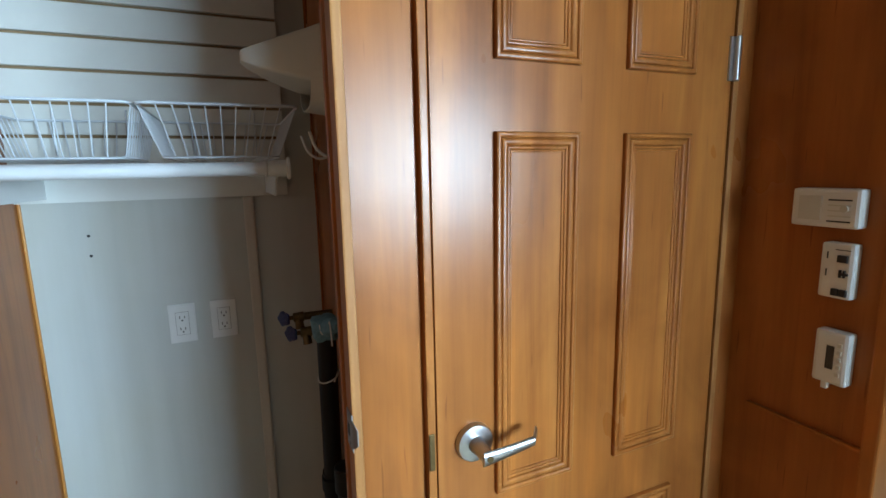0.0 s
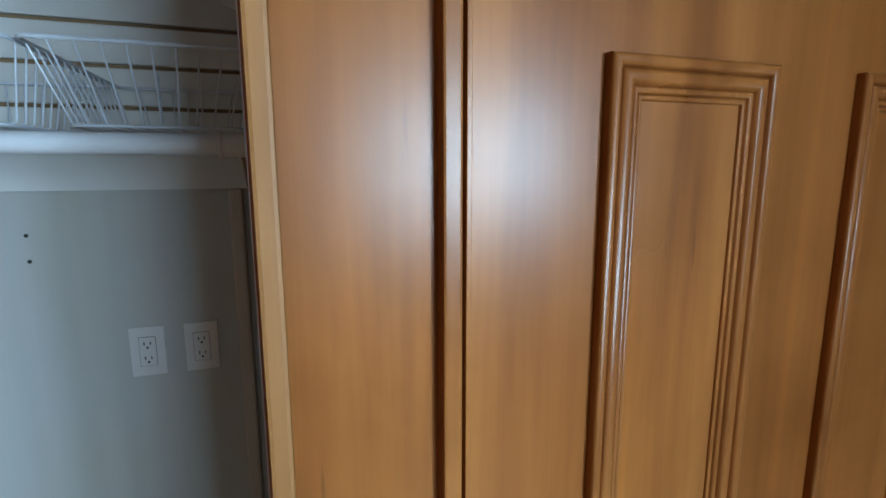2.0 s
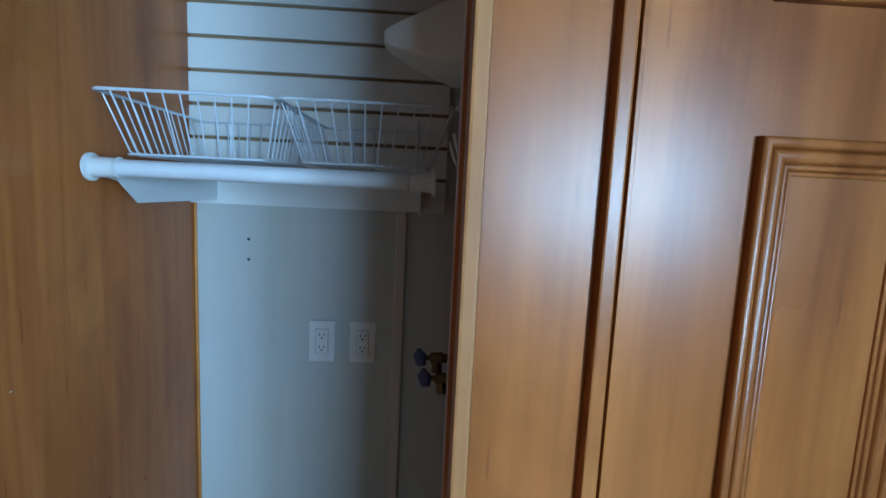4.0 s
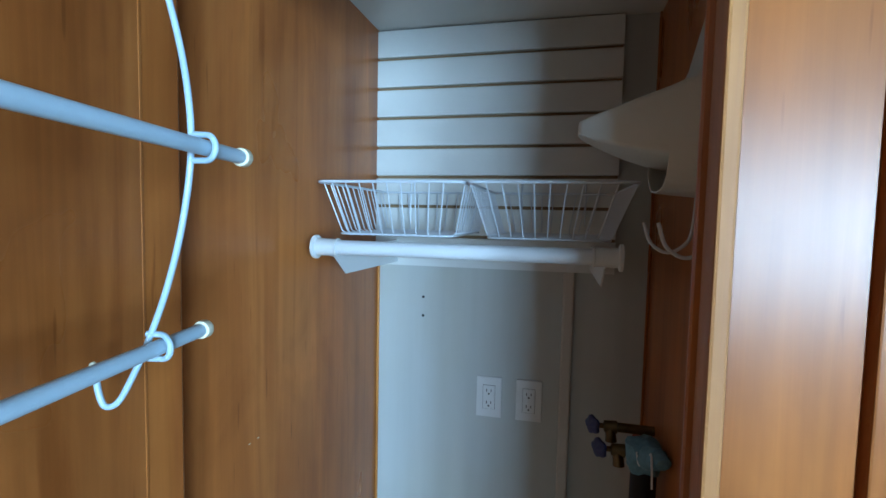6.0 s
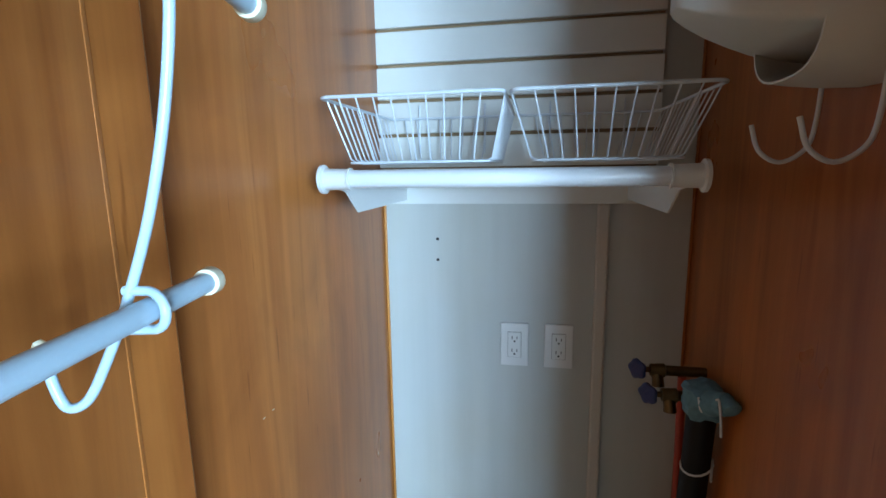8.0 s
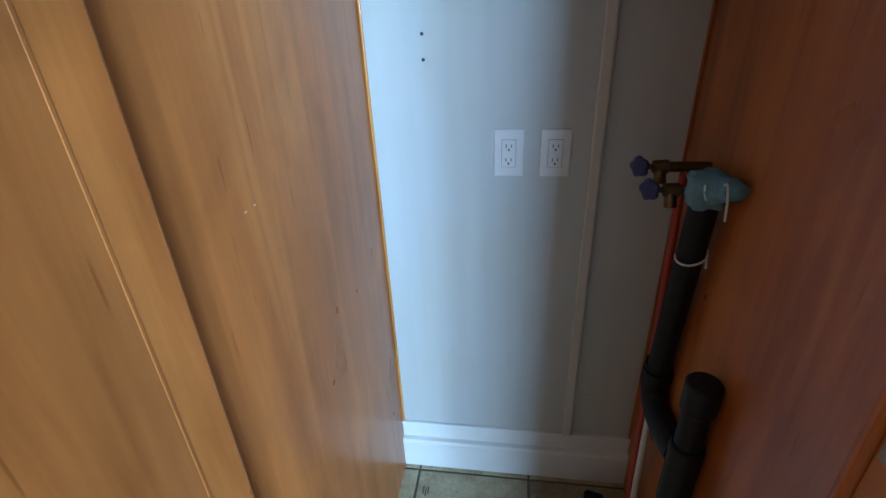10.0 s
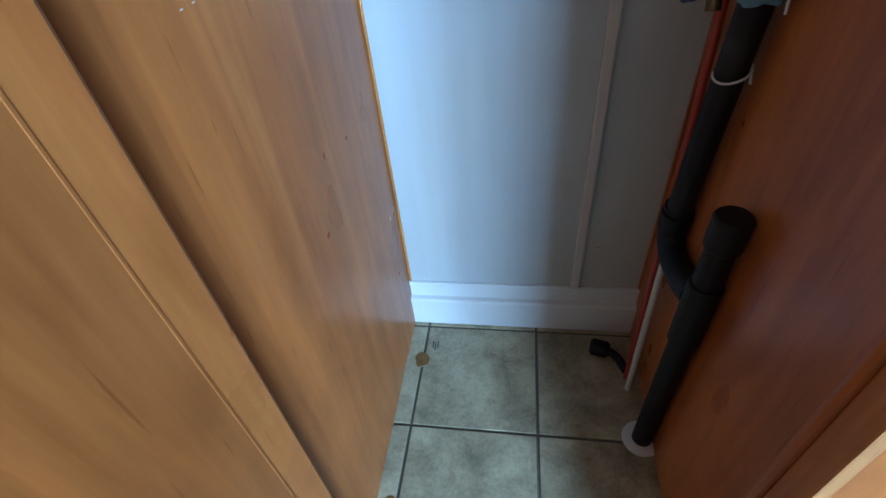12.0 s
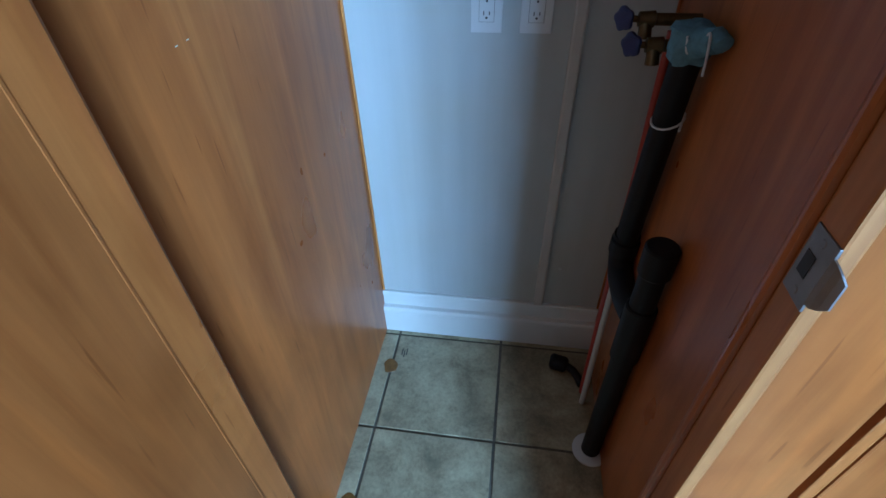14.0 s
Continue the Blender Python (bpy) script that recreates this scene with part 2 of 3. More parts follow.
structure("trim_closet_jamb", prism(bmesh.new(), [(XL, -0.84), (JL, -0.84), (JL, -0.828), (JL - 0.005, -0.821), (XL, -0.766)], "z", 0.0, HEAD), WOOD_IN, "honey wood jamb lining beside the closet door's hinges", "trim")
structure("wall_behind_door", boxm(0.77, 1.46, -0.80, -0.76, -0.02, CEIL), WOOD_IN, "plain wood panel behind the closed door", "wall")
structure("wall_side", boxm(SX, SX + 0.05, -1.130, -0.80, -0.02, CEIL), WOOD_IN, "honey-brown wood veneer side wall with control devices", "wall")
# unseen slab added to keep window light off door_2's right part
structure("side_light_blocker", boxm(SX + 0.055, SX + 0.105, -2.10, -1.26, -0.02, CEIL), WOOD_IN, "unseen wood veneer slab added to shade the closed door's right part", "wall")
structure("trim_side_corner", boxm(SX - 0.012, SX + 0.062, -1.155, -1.130, 0.0, CEIL, bevel=0.004), WOOD, "rounded wood corner trim at the side wall's end", "trim")
structure("trim_door_hinge_side", boxm(RX1 + 0.004, RX1 + 0.018, FRONT - 0.003, -0.84, 0.0, HEAD, bevel=0.002), WOOD_EDGE, "pale wood jamb strip beside the door hinges", "trim")
structure("trim_door_filler", boxm(RX1 + 0.018, SX, FRONT, -0.84, 0.0, HEAD), WOOD_IN, "narrow wood filler beside the door", "trim")

# room behind the walker
structure("wall_room_left", boxm(ROOM_X0 - 0.05, ROOM_X0, ROOM_Y, -0.84, -0.02, CEIL), WOOD_IN, "wood-panelled room wall", "wall")
structure("wall_room_right", boxm(ROOM_X1, ROOM_X1 + 0.05, ROOM_Y, -0.75, -0.02, CEIL), WOOD_IN, "wood-panelled room wall", "wall")
structure("wall_room_far", boxm(SX + 0.05, ROOM_X1, -0.80, -0.75, -0.02, CEIL), WOOD_IN, "wood-panelled room wall", "wall")
# out of view; stretched wider than its glare shows, to soften the closet's light
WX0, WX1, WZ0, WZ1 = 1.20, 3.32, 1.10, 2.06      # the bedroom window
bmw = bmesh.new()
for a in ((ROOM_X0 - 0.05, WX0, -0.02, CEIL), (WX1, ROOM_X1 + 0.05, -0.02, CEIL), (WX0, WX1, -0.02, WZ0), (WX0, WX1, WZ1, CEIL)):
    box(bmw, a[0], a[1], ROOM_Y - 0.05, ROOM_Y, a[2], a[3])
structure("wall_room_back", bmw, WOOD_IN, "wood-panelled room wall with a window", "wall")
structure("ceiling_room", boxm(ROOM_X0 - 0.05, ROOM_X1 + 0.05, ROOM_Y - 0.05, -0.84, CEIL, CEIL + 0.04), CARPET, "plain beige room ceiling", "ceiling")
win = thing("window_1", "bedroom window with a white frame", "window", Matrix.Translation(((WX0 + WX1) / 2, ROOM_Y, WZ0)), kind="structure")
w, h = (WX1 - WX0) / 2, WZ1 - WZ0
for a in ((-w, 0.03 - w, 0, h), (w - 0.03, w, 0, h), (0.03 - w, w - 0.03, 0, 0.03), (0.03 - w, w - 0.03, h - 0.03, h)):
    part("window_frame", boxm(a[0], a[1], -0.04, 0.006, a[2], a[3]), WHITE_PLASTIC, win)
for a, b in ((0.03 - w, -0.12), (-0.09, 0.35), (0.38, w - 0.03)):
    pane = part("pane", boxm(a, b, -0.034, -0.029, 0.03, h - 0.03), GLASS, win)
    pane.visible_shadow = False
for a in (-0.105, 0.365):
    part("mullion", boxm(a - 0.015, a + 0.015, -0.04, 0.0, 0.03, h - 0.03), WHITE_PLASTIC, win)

# ---- doors ----
def moulding(bm, x0, x1, z0, z1, y, side):
    """A mitred picture-frame moulding: stepped profile, proud of the door by about a centimetre."""
    prof = [(0.0, 0.0), (0.0, 0.005)]
    for c, r, h in ((0.0045, 0.0045, 0.0065), (0.0155, 0.0055, 0.0045), (0.0242, 0.0024, 0.0030), (0.0294, 0.0020, 0.0014)):
        prof += [(c - r * math.cos(math.pi * k / 6), h + 0.75 * r * math.sin(math.pi * k / 6)) for k in range(7)]
    prof.append((0.0316, 0.0))
    rings = []
    for cx, cz, sx, sz in ((x0, z0, 1, 1), (x1, z0, -1, 1), (x1, z1, -1, -1), (x0, z1, 1, -1)):
        rings.append([(cx + sx * d, y + side * h, cz + sz * d) for d, h in prof])
    vr = [[bm.verts.new(p) for p in r] for r in rings]
    for k in range(4):
        a, b = vr[k], vr[(k + 1) % 4]
        for i in range(len(prof) - 1):
            bm.faces.new((a[i], a[i + 1], b[i + 1], b[i]))
    return bm


def lever_set(door, x, z, y, side, reach):
    """Round rose, neck and a flat return lever."""
    rose = bmesh.new()
    tube(rose, [(x, y, z), (x, y + side * 0.004, z), (x, y + side * 0.010, z), (x, y + side * 0.013, z)], [0.0335, 0.0335, 0.031, 0.0165], 32)
    handle = part("lever_handle", rose, NICKEL, door, "satin nickel lever with a round rose", True)
    neck = bmesh.new()
    tube(neck, [(x, y + side * 0.012, z), (x, y + side * 0.030, z), (x, y + side * 0.052, z)], [0.015, 0.012, 0.0115], 20)
    part("neck", neck, NICKEL, handle, "", True)
    arm = bmesh.new()
    rings = []
    for k in range(13):
        t = k / 12
        px = x + reach * (-0.010 + 0.112 * t)
        py = y + side * (0.054 - 0.022 * max(0.0, t - 0.84) / 0.16)
        pz = z - 0.001 + 0.006 * t + 0.006 * t * t
        h, w = 0.0125 - 0.0055 * t, 0.0045
        rings.append([(px, py + w * math.sin(a), pz + h * math.cos(a)) for a in [i * math.tau / 12 for i in range(12)]])
    ring_loft(arm, rings)
    part("lever", arm, NICKEL, handle, "", True)
    key = bmesh.new()
    tube(key, [(x, y + side * 0.056, z), (x, y + side * 0.0595, z)], 0.0055, 16)
    part("key_cylinder", key, BRASS, handle)
    return handle


def panel_door(name, label, m, width, flip, handle_at):
    """A flush veneer door with six raised picture-frame mouldings on its outer (local -y) face; local x runs from 0 to width."""
    d = thing(name, label, "door", m, kind="structure")
    t = 0.035
    part("door_leaf", boxm(0, width, 0, t, 0.012, HEAD - 0.006, bevel=0.0015), WOOD, d)
    part("edge_band", boxm(-0.0015, 0.0025, -0.0008, t + 0.0008, 0.012, HEAD - 0.006, bevel=0.0006), WOOD, d)
    a, mid = 0.1665 * width, 0.158 * width
    w = (width - 2 * a - mid) / 2
    for x0 in (a, a + w + mid):
        for z0, z1 in ((0.20, 0.885), (0.99, 1.60), (1.706, 1.905)):
            part("panel_moulding", moulding(bmesh.new(), x0, x0 + w, z0, z1, 0.0, -1), WOOD, d, "", True)
    lever_set(d, handle_at, 1.097, 0.0, -1, flip)
    return d


door_right = panel_door("door_2", "closed honey wood door with six raised panel mouldings", Matrix.Translation((RX0, FRONT, 0)), RX1 - RX0, 1, 0.063)
for hz in (0.3, 1.74):
    hb = bmesh.new()
    tube(hb, [(RX1 - RX0 + 0.004, -0.006, hz - 0.04), (RX1 - RX0 + 0.004, -0.006, hz + 0.04)], 0.0065, 12)
    tube(hb, [(RX1 - RX0 + 0.004, -0.006, hz - 0.012), (RX1 - RX0 + 0.004, -0.006, hz - 0.0105)], 0.0072, 12)
    box(hb, RX1 - RX0 - 0.012, RX1 - RX0 + 0.016, -0.0035, 0.0, hz - 0.04, hz + 0.04)
    part("hinge", hb, NICKEL, door_right, "satin steel butt hinge", True)

# the closet door stands open; its inner face turns towards the walker
SWING = 10.2
HINGE = Vector((0.058, -0.8812, 0))
along = Vector((math.sin(radians(SWING)), -math.cos(radians(SWING)), 0))
away = Vector((math.cos(radians(SWING)), math.sin(radians(SWING)), 0))
door_m = Matrix.Translation(HINGE - 0.035 * away) @ Matrix(((along.x, away.x, 0), (along.y, away.y, 0), (0, 0, 1))).to_4x4()
door_left = panel_door("door_1", "open honey wood closet door with a plain inner face", door_m, 0.575, -1, 0.515)


def rack_point(a, o, z):
    p = HINGE + a * along + o * away
    return Vector((p.x, p.y, z))


# ---- over-door clothes rack ----
def door_rack():
    r = thing("door_rack", "white wire over-door clothes rack with two hanging poles", "clothes rack", Matrix.Translation(rack_point(0.36, 0.0, 1.45)))
    back = r.matrix_world.inverted()

    def loc(a, o, z):
        return back @ rack_point(a, o + (0.020 if z < 1.98 else 0.0), z)
    near, far = 0.386, 0.112
    for z, o in ((1.671, 0.1150), (1.5005, 0.0735)):
        b = bmesh.new()
        tube(b, [loc(far - 0.067, o, z), loc(near + 0.067, o, z)], 0.0067, 20)
        pole = part("pole", b, RACK, r, "white enamelled hanging pole", True)
        for a, s in ((far - 0.067, -1), (near + 0.067, 1)):
            c = bmesh.new()
            tube(c, [loc(a - s * 0.007, o, z), loc(a - s * 0.006, o, z), loc(a + s * 0.002, o, z), loc(a + s * 0.0045, o, z), loc(a + s * 0.0055, o, z)],
                 [0.0074, 0.0088, 0.0093, 0.0080, 0.004], 20)
            part("end_cap", c, CAP_PLASTIC, pole, "yellowed plastic end cap", True)
    for a in (far, near):
        b = bmesh.new()
        line = curve_points([loc(a, o, z) for o, z in ((0.0145, 1.476), (0.0155, 1.460), (0.0215, 1.4455), (0.034, 1.450), (0.048, 1.474), (0.0615, 1.503),
                                                       (0.080, 1.552), (0.095, 1.610), (0.1030, 1.671), (0.099, 1.73), (0.086, 1.79), (0.067, 1.85),
                                                       (0.046, 1.91), (0.024, 1.96), (0.012, 2.001), (-0.012, 2.005), (-0.039, 2.001), (-0.061, 1.97))], 5)
        tube(b, line, 0.0028, 12)
        wire = part("side_wire", b, RACK, r, "bowed white coated wire arm", True)
        c = bmesh.new()
        tube(c, [loc(a, 0.0140, 1.472), loc(a, 0.0135, 1.474), loc(a, 0.0120, 1.481), loc(a, 0.0105, 1.484)], [0.0033, 0.0044, 0.0044, 0.0020], 14)
        part("rubber_tip", c, CAP_PLASTIC, wire, "", True)
        for z, o in ((1.671, 0.1150), (1.5005, 0.0735)):
            h = bmesh.new()
            pts = [loc(a, o - 0.012, z + 0.0108)]
            for k in range(13):
                t = math.pi / 2 - math.pi * k / 12
                pts.append(loc(a + 0.004 * math.cos(t), o + 0.0104 * math.cos(t) + 0.001, z + 0.0106 * math.sin(t)))
            pts.append(loc(a, o - 0.012, z - 0.0108))
            tube(h, pts, 0.0027, 10)
            part("pole_loop", h, RACK, wire, "", True)
    return r


door_rack()


# ---- closet fittings ----
def slatwall():
    s = thing("slatwall", "white slatwall panel with dark grooves on the closet's back wall", "wall panel", Matrix.Translation((XL, 0, 1.48)), kind="structure")
    part("backing", boxm(0.0, 0.651, -0.008, 0.0, 0.0, 0.655), GROOVE, s, "bare brown fibreboard in the grooves")
    for k in range(8):
        z0 = k * 0.0815
        slat = bmesh.new()
        prism(slat, [(-0.008, z0 + 0.008), (-0.019, z0 + 0.008), (-0.0205, z0 + 0.0095), (-0.0205, z0 + 0.0795), (-0.019, z0 + 0.081), (-0.008, z0 + 0.081)] if k else
              [(-0.008, 0.0), (-0.0205, 0.0), (-0.0205, 0.0795), (-0.019, 0.081), (-0.008, 0.081)], "x", 0.0, 0.652)
        part("slat", slat, SLAT_WHITE, s)


slatwall()


def basket(x0, x1, bx0, bx1):
    """A tapered wire basket hung from the slatwall by two hooks."""
    y0, y1, zt, zb = -0.03, -0.436, 1.684, 1.580
    b0, b1 = -0.06, -0.398
    ob = thing("wire_basket", "white coated wire basket hung on the slatwall", "basket", Matrix.Translation(((x0 + x1) / 2, -0.25, zb)), group="baskets on the slatwall")
    sh = Vector(((x0 + x1) / 2, -0.25, zb))

    def v(x, y, z):
        return Vector((x, y, z)) - sh

    def loop(xa, xb, ya, yb, z, r, rad=0.02):
        pts = []
        for cx, cy, s in ((xb - rad, yb + rad, -90), (xb - rad, ya - rad, 0), (xa + rad, ya - rad, 90), (xa + rad, yb + rad, 180)):
            for k in range(5):
                t = radians(s + 90 * k / 4)
                pts.append(v(cx + rad * math.cos(t), cy + rad * math.sin(t), z))
        pts.append(pts[0])
        return tube(bmesh.new(), pts, r, 8, False)
    part("rim", loop(x0, x1, y0, y1, zt, 0.0030), WHITE_WIRE, ob, "", True)
    part("base_loop", loop(bx0, bx1, b0, b1, zb, 0.0022), WHITE_WIRE, ob, "", True)
    n = 9
    for k in range(n):
        t = (k + 0.5) / n
        tx, bx = x0 + 0.02 + (x1 - x0 - 0.04) * t, bx0 + 0.012 + (bx1 - bx0 - 0.024) * t
        w = bmesh.new()
        tube(w, [v(tx, y1, zt), v(bx, b1 - 0.004, zb + 0.008), v(bx, b1 + 0.006, zb - 0.002), v(bx, b0 - 0.006, zb - 0.002), v(bx, b0 + 0.004, zb + 0.008), v(tx, y0, zt)], 0.0014, 6)
        part("rib_wire", w, WHITE_WIRE, ob, "", True)
    n = 13
    for k in range(n):
        t = (k + 0.5) / n
        ty, by = y1 + 0.02 + (y0 - y1 - 0.04) * t, b1 + 0.012 + (b0 - b1 - 0.024) * t
        w = bmesh.new()
        tube(w, [v(x0, ty, zt), v(bx0 - 0.003, by, zb + 0.006), v(bx0 + 0.006, by, zb + 0.001), v(bx1 - 0.006, by, zb + 0.001), v(bx1 + 0.003, by, zb + 0.006), v(x1, ty, zt)], 0.0014, 6)
        part("cross_wire", w, WHITE_WIRE, ob, "", True)
    for hx in (x0 + 0.07, x1 - 0.07):
        h = bmesh.new()
        tube(h, curve_points([v(hx, -0.012, 1.698), v(hx, -0.022, 1.712), v(hx, -0.027, 1.70), v(hx, -0.027, 1.60)], 4), 0.002, 8)
        part("hook", h, WHITE_WIRE, ob, "", True)
    return ob


basket(0.025, 0.322, 0.056, 0.297)
basket(0.332, 0.634, 0.366, 0.594)


def hanging_rod():
    r = thing("hanging_rod", "white closet rod on two sheet-metal brackets", "closet rod", Matrix.Translation((0.338, -0.3, 1.50)))
    s = Vector((0.338, -0.3, 1.50))
    y, z = -0.447, 1.554
    b = bmesh.new()
    tube(b, [Vector((0.06, y, z)) - s, Vector((0.58, y, z)) - s], 0.0145, 24)
    rod = part("rod", b, WHITE_POLE, r, "", True)
    for x, d in ((0.030, 1), (0.608, -1)):
        c = bmesh.new()
        tube(c, [Vector((x + d * k, y, z)) - s for k in (0.0, 0.005, 0.007, 0.045, 0.047, 0.050)], [0.0235, 0.0235, 0.0175, 0.0165, 0.0182, 0.0182], 24)
        part("end_flange", c, WHITE_PLASTIC, rod, "flared white plastic end flange", True)
    for x, d in ((0.056, 1), (0.582, -1)):
        c = bmesh.new()
        prism(c, [(-0.02 + 0.3, 0.052), (-0.02 + 0.3, -0.010), (-0.36 + 0.3, -0.008), (-0.415 + 0.3, 0.032), (-0.447 + 0.3, 0.038), (-0.447 + 0.3, 0.052)], "x", x - s.x - 0.0015, x - s.x + 0.0015)
        part("bracket", c, WHITE_PLASTIC, r, "white folded sheet-metal bracket")
    return r


hanging_rod()


def iron_holder():
    """A wall holder for an iron: flared scoop with a long nose, an open half-pipe trough under it and two wire hooks."""
    o = Vector((XR, -0.58, 1.66))
    h = thing("iron_holder", "white plastic wall-mounted iron holder with two wire hooks", "iron holder", Matrix.Translation(o))
    b = bmesh.new()
    rows = ((0.730, -0.700, -0.450, 1.690, 2.03), (0.712, -0.697, -0.455, 1.690, 1.940), (0.690, -0.690, -0.465, 1.692, 1.855), (0.672, -0.682, -0.470, 1.694, 1.815),
            (0.655, -0.672, -0.475, 1.697, 1.798), (0.630, -0.655, -0.485, 1.702, 1.790), (0.600, -0.632, -0.497, 1.711, 1.783), (0.570, -0.608, -0.508, 1.722, 1.775),
            (0.545, -0.588, -0.520, 1.733, 1.769), (0.530, -0.574, -0.530, 1.741, 1.765), (0.524, -0.566, -0.538, 1.746, 1.762))
    rings = []
    for x, y0, y1, lo, hi in rows:
        w, q = y1 - y0, hi - lo
        ring = []
        for cy, cz, a0 in ((y0, lo, 180), (y1, lo, 270), (y1, hi, 0), (y0, hi, 90)):
            ry, rz = 0.10 * w, 0.10 * min(q, 0.1)
            for k in range(4):
                t = radians(a0 + 30 * k)
                ring.append((x - o.x, cy + (ry if cy == y0 else -ry) + ry * math.cos(t) - o.y, cz + (rz if cz == lo else -rz) + rz * math.sin(t) - o.z))
        rings.append(ring)
    ring_loft(b, rings)
    part("scoop", b, GREY_PLASTIC, h, "", True)
    b = bmesh.new()
    rings = []
    for x, y0, y1, top, low in ((0.728, -0.7005, -0.470, 1.720, 1.652), (0.69, -0.6905, -0.480, 1.720, 1.652), (0.655, -0.6725, -0.492, 1.720, 1.655), (0.632, -0.6565, -0.503, 1.722, 1.658)):
        ring = []
        for q, order in ((0.0, range(15)), (0.0025, range(14, -1, -1))):
            for k in order:
                t = math.pi + math.pi * k / 14
                c, sn = math.cos(t), math.sin(t)
                ring.append((x - o.x, (y0 + y1) / 2 - o.y + ((y1 - y0) / 2 - q) * math.copysign(abs(c) ** 0.7, c), top - o.z + (top - low - q) * math.copysign(abs(sn) ** 0.7, sn)))
        rings.append(ring)
    ring_loft(b, rings)
    part("trough", b, GREY_PLASTIC, h, "", True)
    for y in (-0.640, -0.530):
        w = bmesh.new()
        pts = curve_points([(0.698 - o.x, y - o.y, 0.018), (0.695 - o.x, y - o.y, -0.047), (0.686 - o.x, y - o.y, -0.075), (0.661 - o.x, y - o.y, -0.089), (0.637 - o.x, y - o.y, -0.075), (0.626 - o.x, y - o.y, -0.044)], 5)
        tube(w, pts, 0.0027, 10)
        part("hook", w, WHITE_WIRE, h, "bent white wire hook", True)
    return h


iron_holder()


def outlet(x):
    o = thing("wall_outlet", "white duplex power outlet with a wide cover plate", "outlet", Matrix.Translation((x, 0, 1.119)), group="outlets on the closet wall")
    part("cover_plate", boxm(-0.035, 0.035, -0.006, 0.0, -0.057, 0.057, bevel=0.002), WHITE_PLASTIC, o)
    part("seam", boxm(-0.0172, 0.0172, -0.0065, -0.004, -0.0340, 0.0340), DARK, o)
    part("insert", boxm(-0.0165, 0.0165, -0.008, -0.004, -0.0333, 0.0333, bevel=0.001), WHITE_PLASTIC, o)
    for z in (0.017, -0.017):
        for dx, hh in ((-0.0062, 0.0042), (0.0062, 0.0035)):
            part("slot", boxm(dx - 0.0011, dx + 0.0011, -0.0086, -0.007, z + 0.002 - hh, z + 0.002 + hh), DARK, o)
        g = bmesh.new()
        tube(g, [(0, -0.0086, z - 0.0075), (0, -0.007, z - 0.0075)], 0.0026, 12)
        part("ground_hole", g, DARK, o)
    return o


outlet(0.326)
outlet(0.436)

structure("trim_batten", boxm(0.516, 0.545, -0.013, 0.0, 0.185, 1.48, bevel=0.0055), painted("cream_batten_vinyl", (0.49, 0.47, 0.43), 0.4), "pale cream batten covering a wall panel joint", "trim")
structure("trim_corner_left", boxm(XL, XL + 0.007, -0.008, 0.0, 0.19, 1.48, bevel=0.003), WOOD_TRIM, "thin orange wood corner bead", "trim")
structure("trim_corner_right", boxm(XR - 0.006, XR, -0.008, 0.0, 0.19, CEIL, bevel=0.002), WOOD_IN, "thin wood corner bead", "trim")
base = bmesh.new()
prism(base, [(0.0, 0.0), (-0.027, 0.0), (-0.027, 0.100), (-0.029, 0.104), (-0.029, 0.116), (-0.025, 0.124), (-0.010, 0.127), (-0.009, 0.172), (-0.013, 0.176), (-0.013, 0.186), (-0.010, 0.190), (0.0, 0.190)], "x", XL, XR)
structure("baseboard", base, SLAT_WHITE, "white stepped baseboard under the closet's back wall", "baseboard")
for z in (1.335, 1.389):
    hb = bmesh.new()
    tube(hb, [(0.129, 0.0, z), (0.129, -0.0015, z)], 0.004, 12)
    tagged(link_mesh("screw", hb, DARK), "small dark screw head in the closet wall", "screw", "screws in the closet wall")
hb = bmesh.new()
tube(hb, [(0.583, 0.0, 0.354), (0.583, -0.004, 0.354)], 0.0055, 12)
tagged(link_mesh("wall_plug", hb, GREY_PLASTIC), "small grey plug in the closet's back wall", "wall plug")


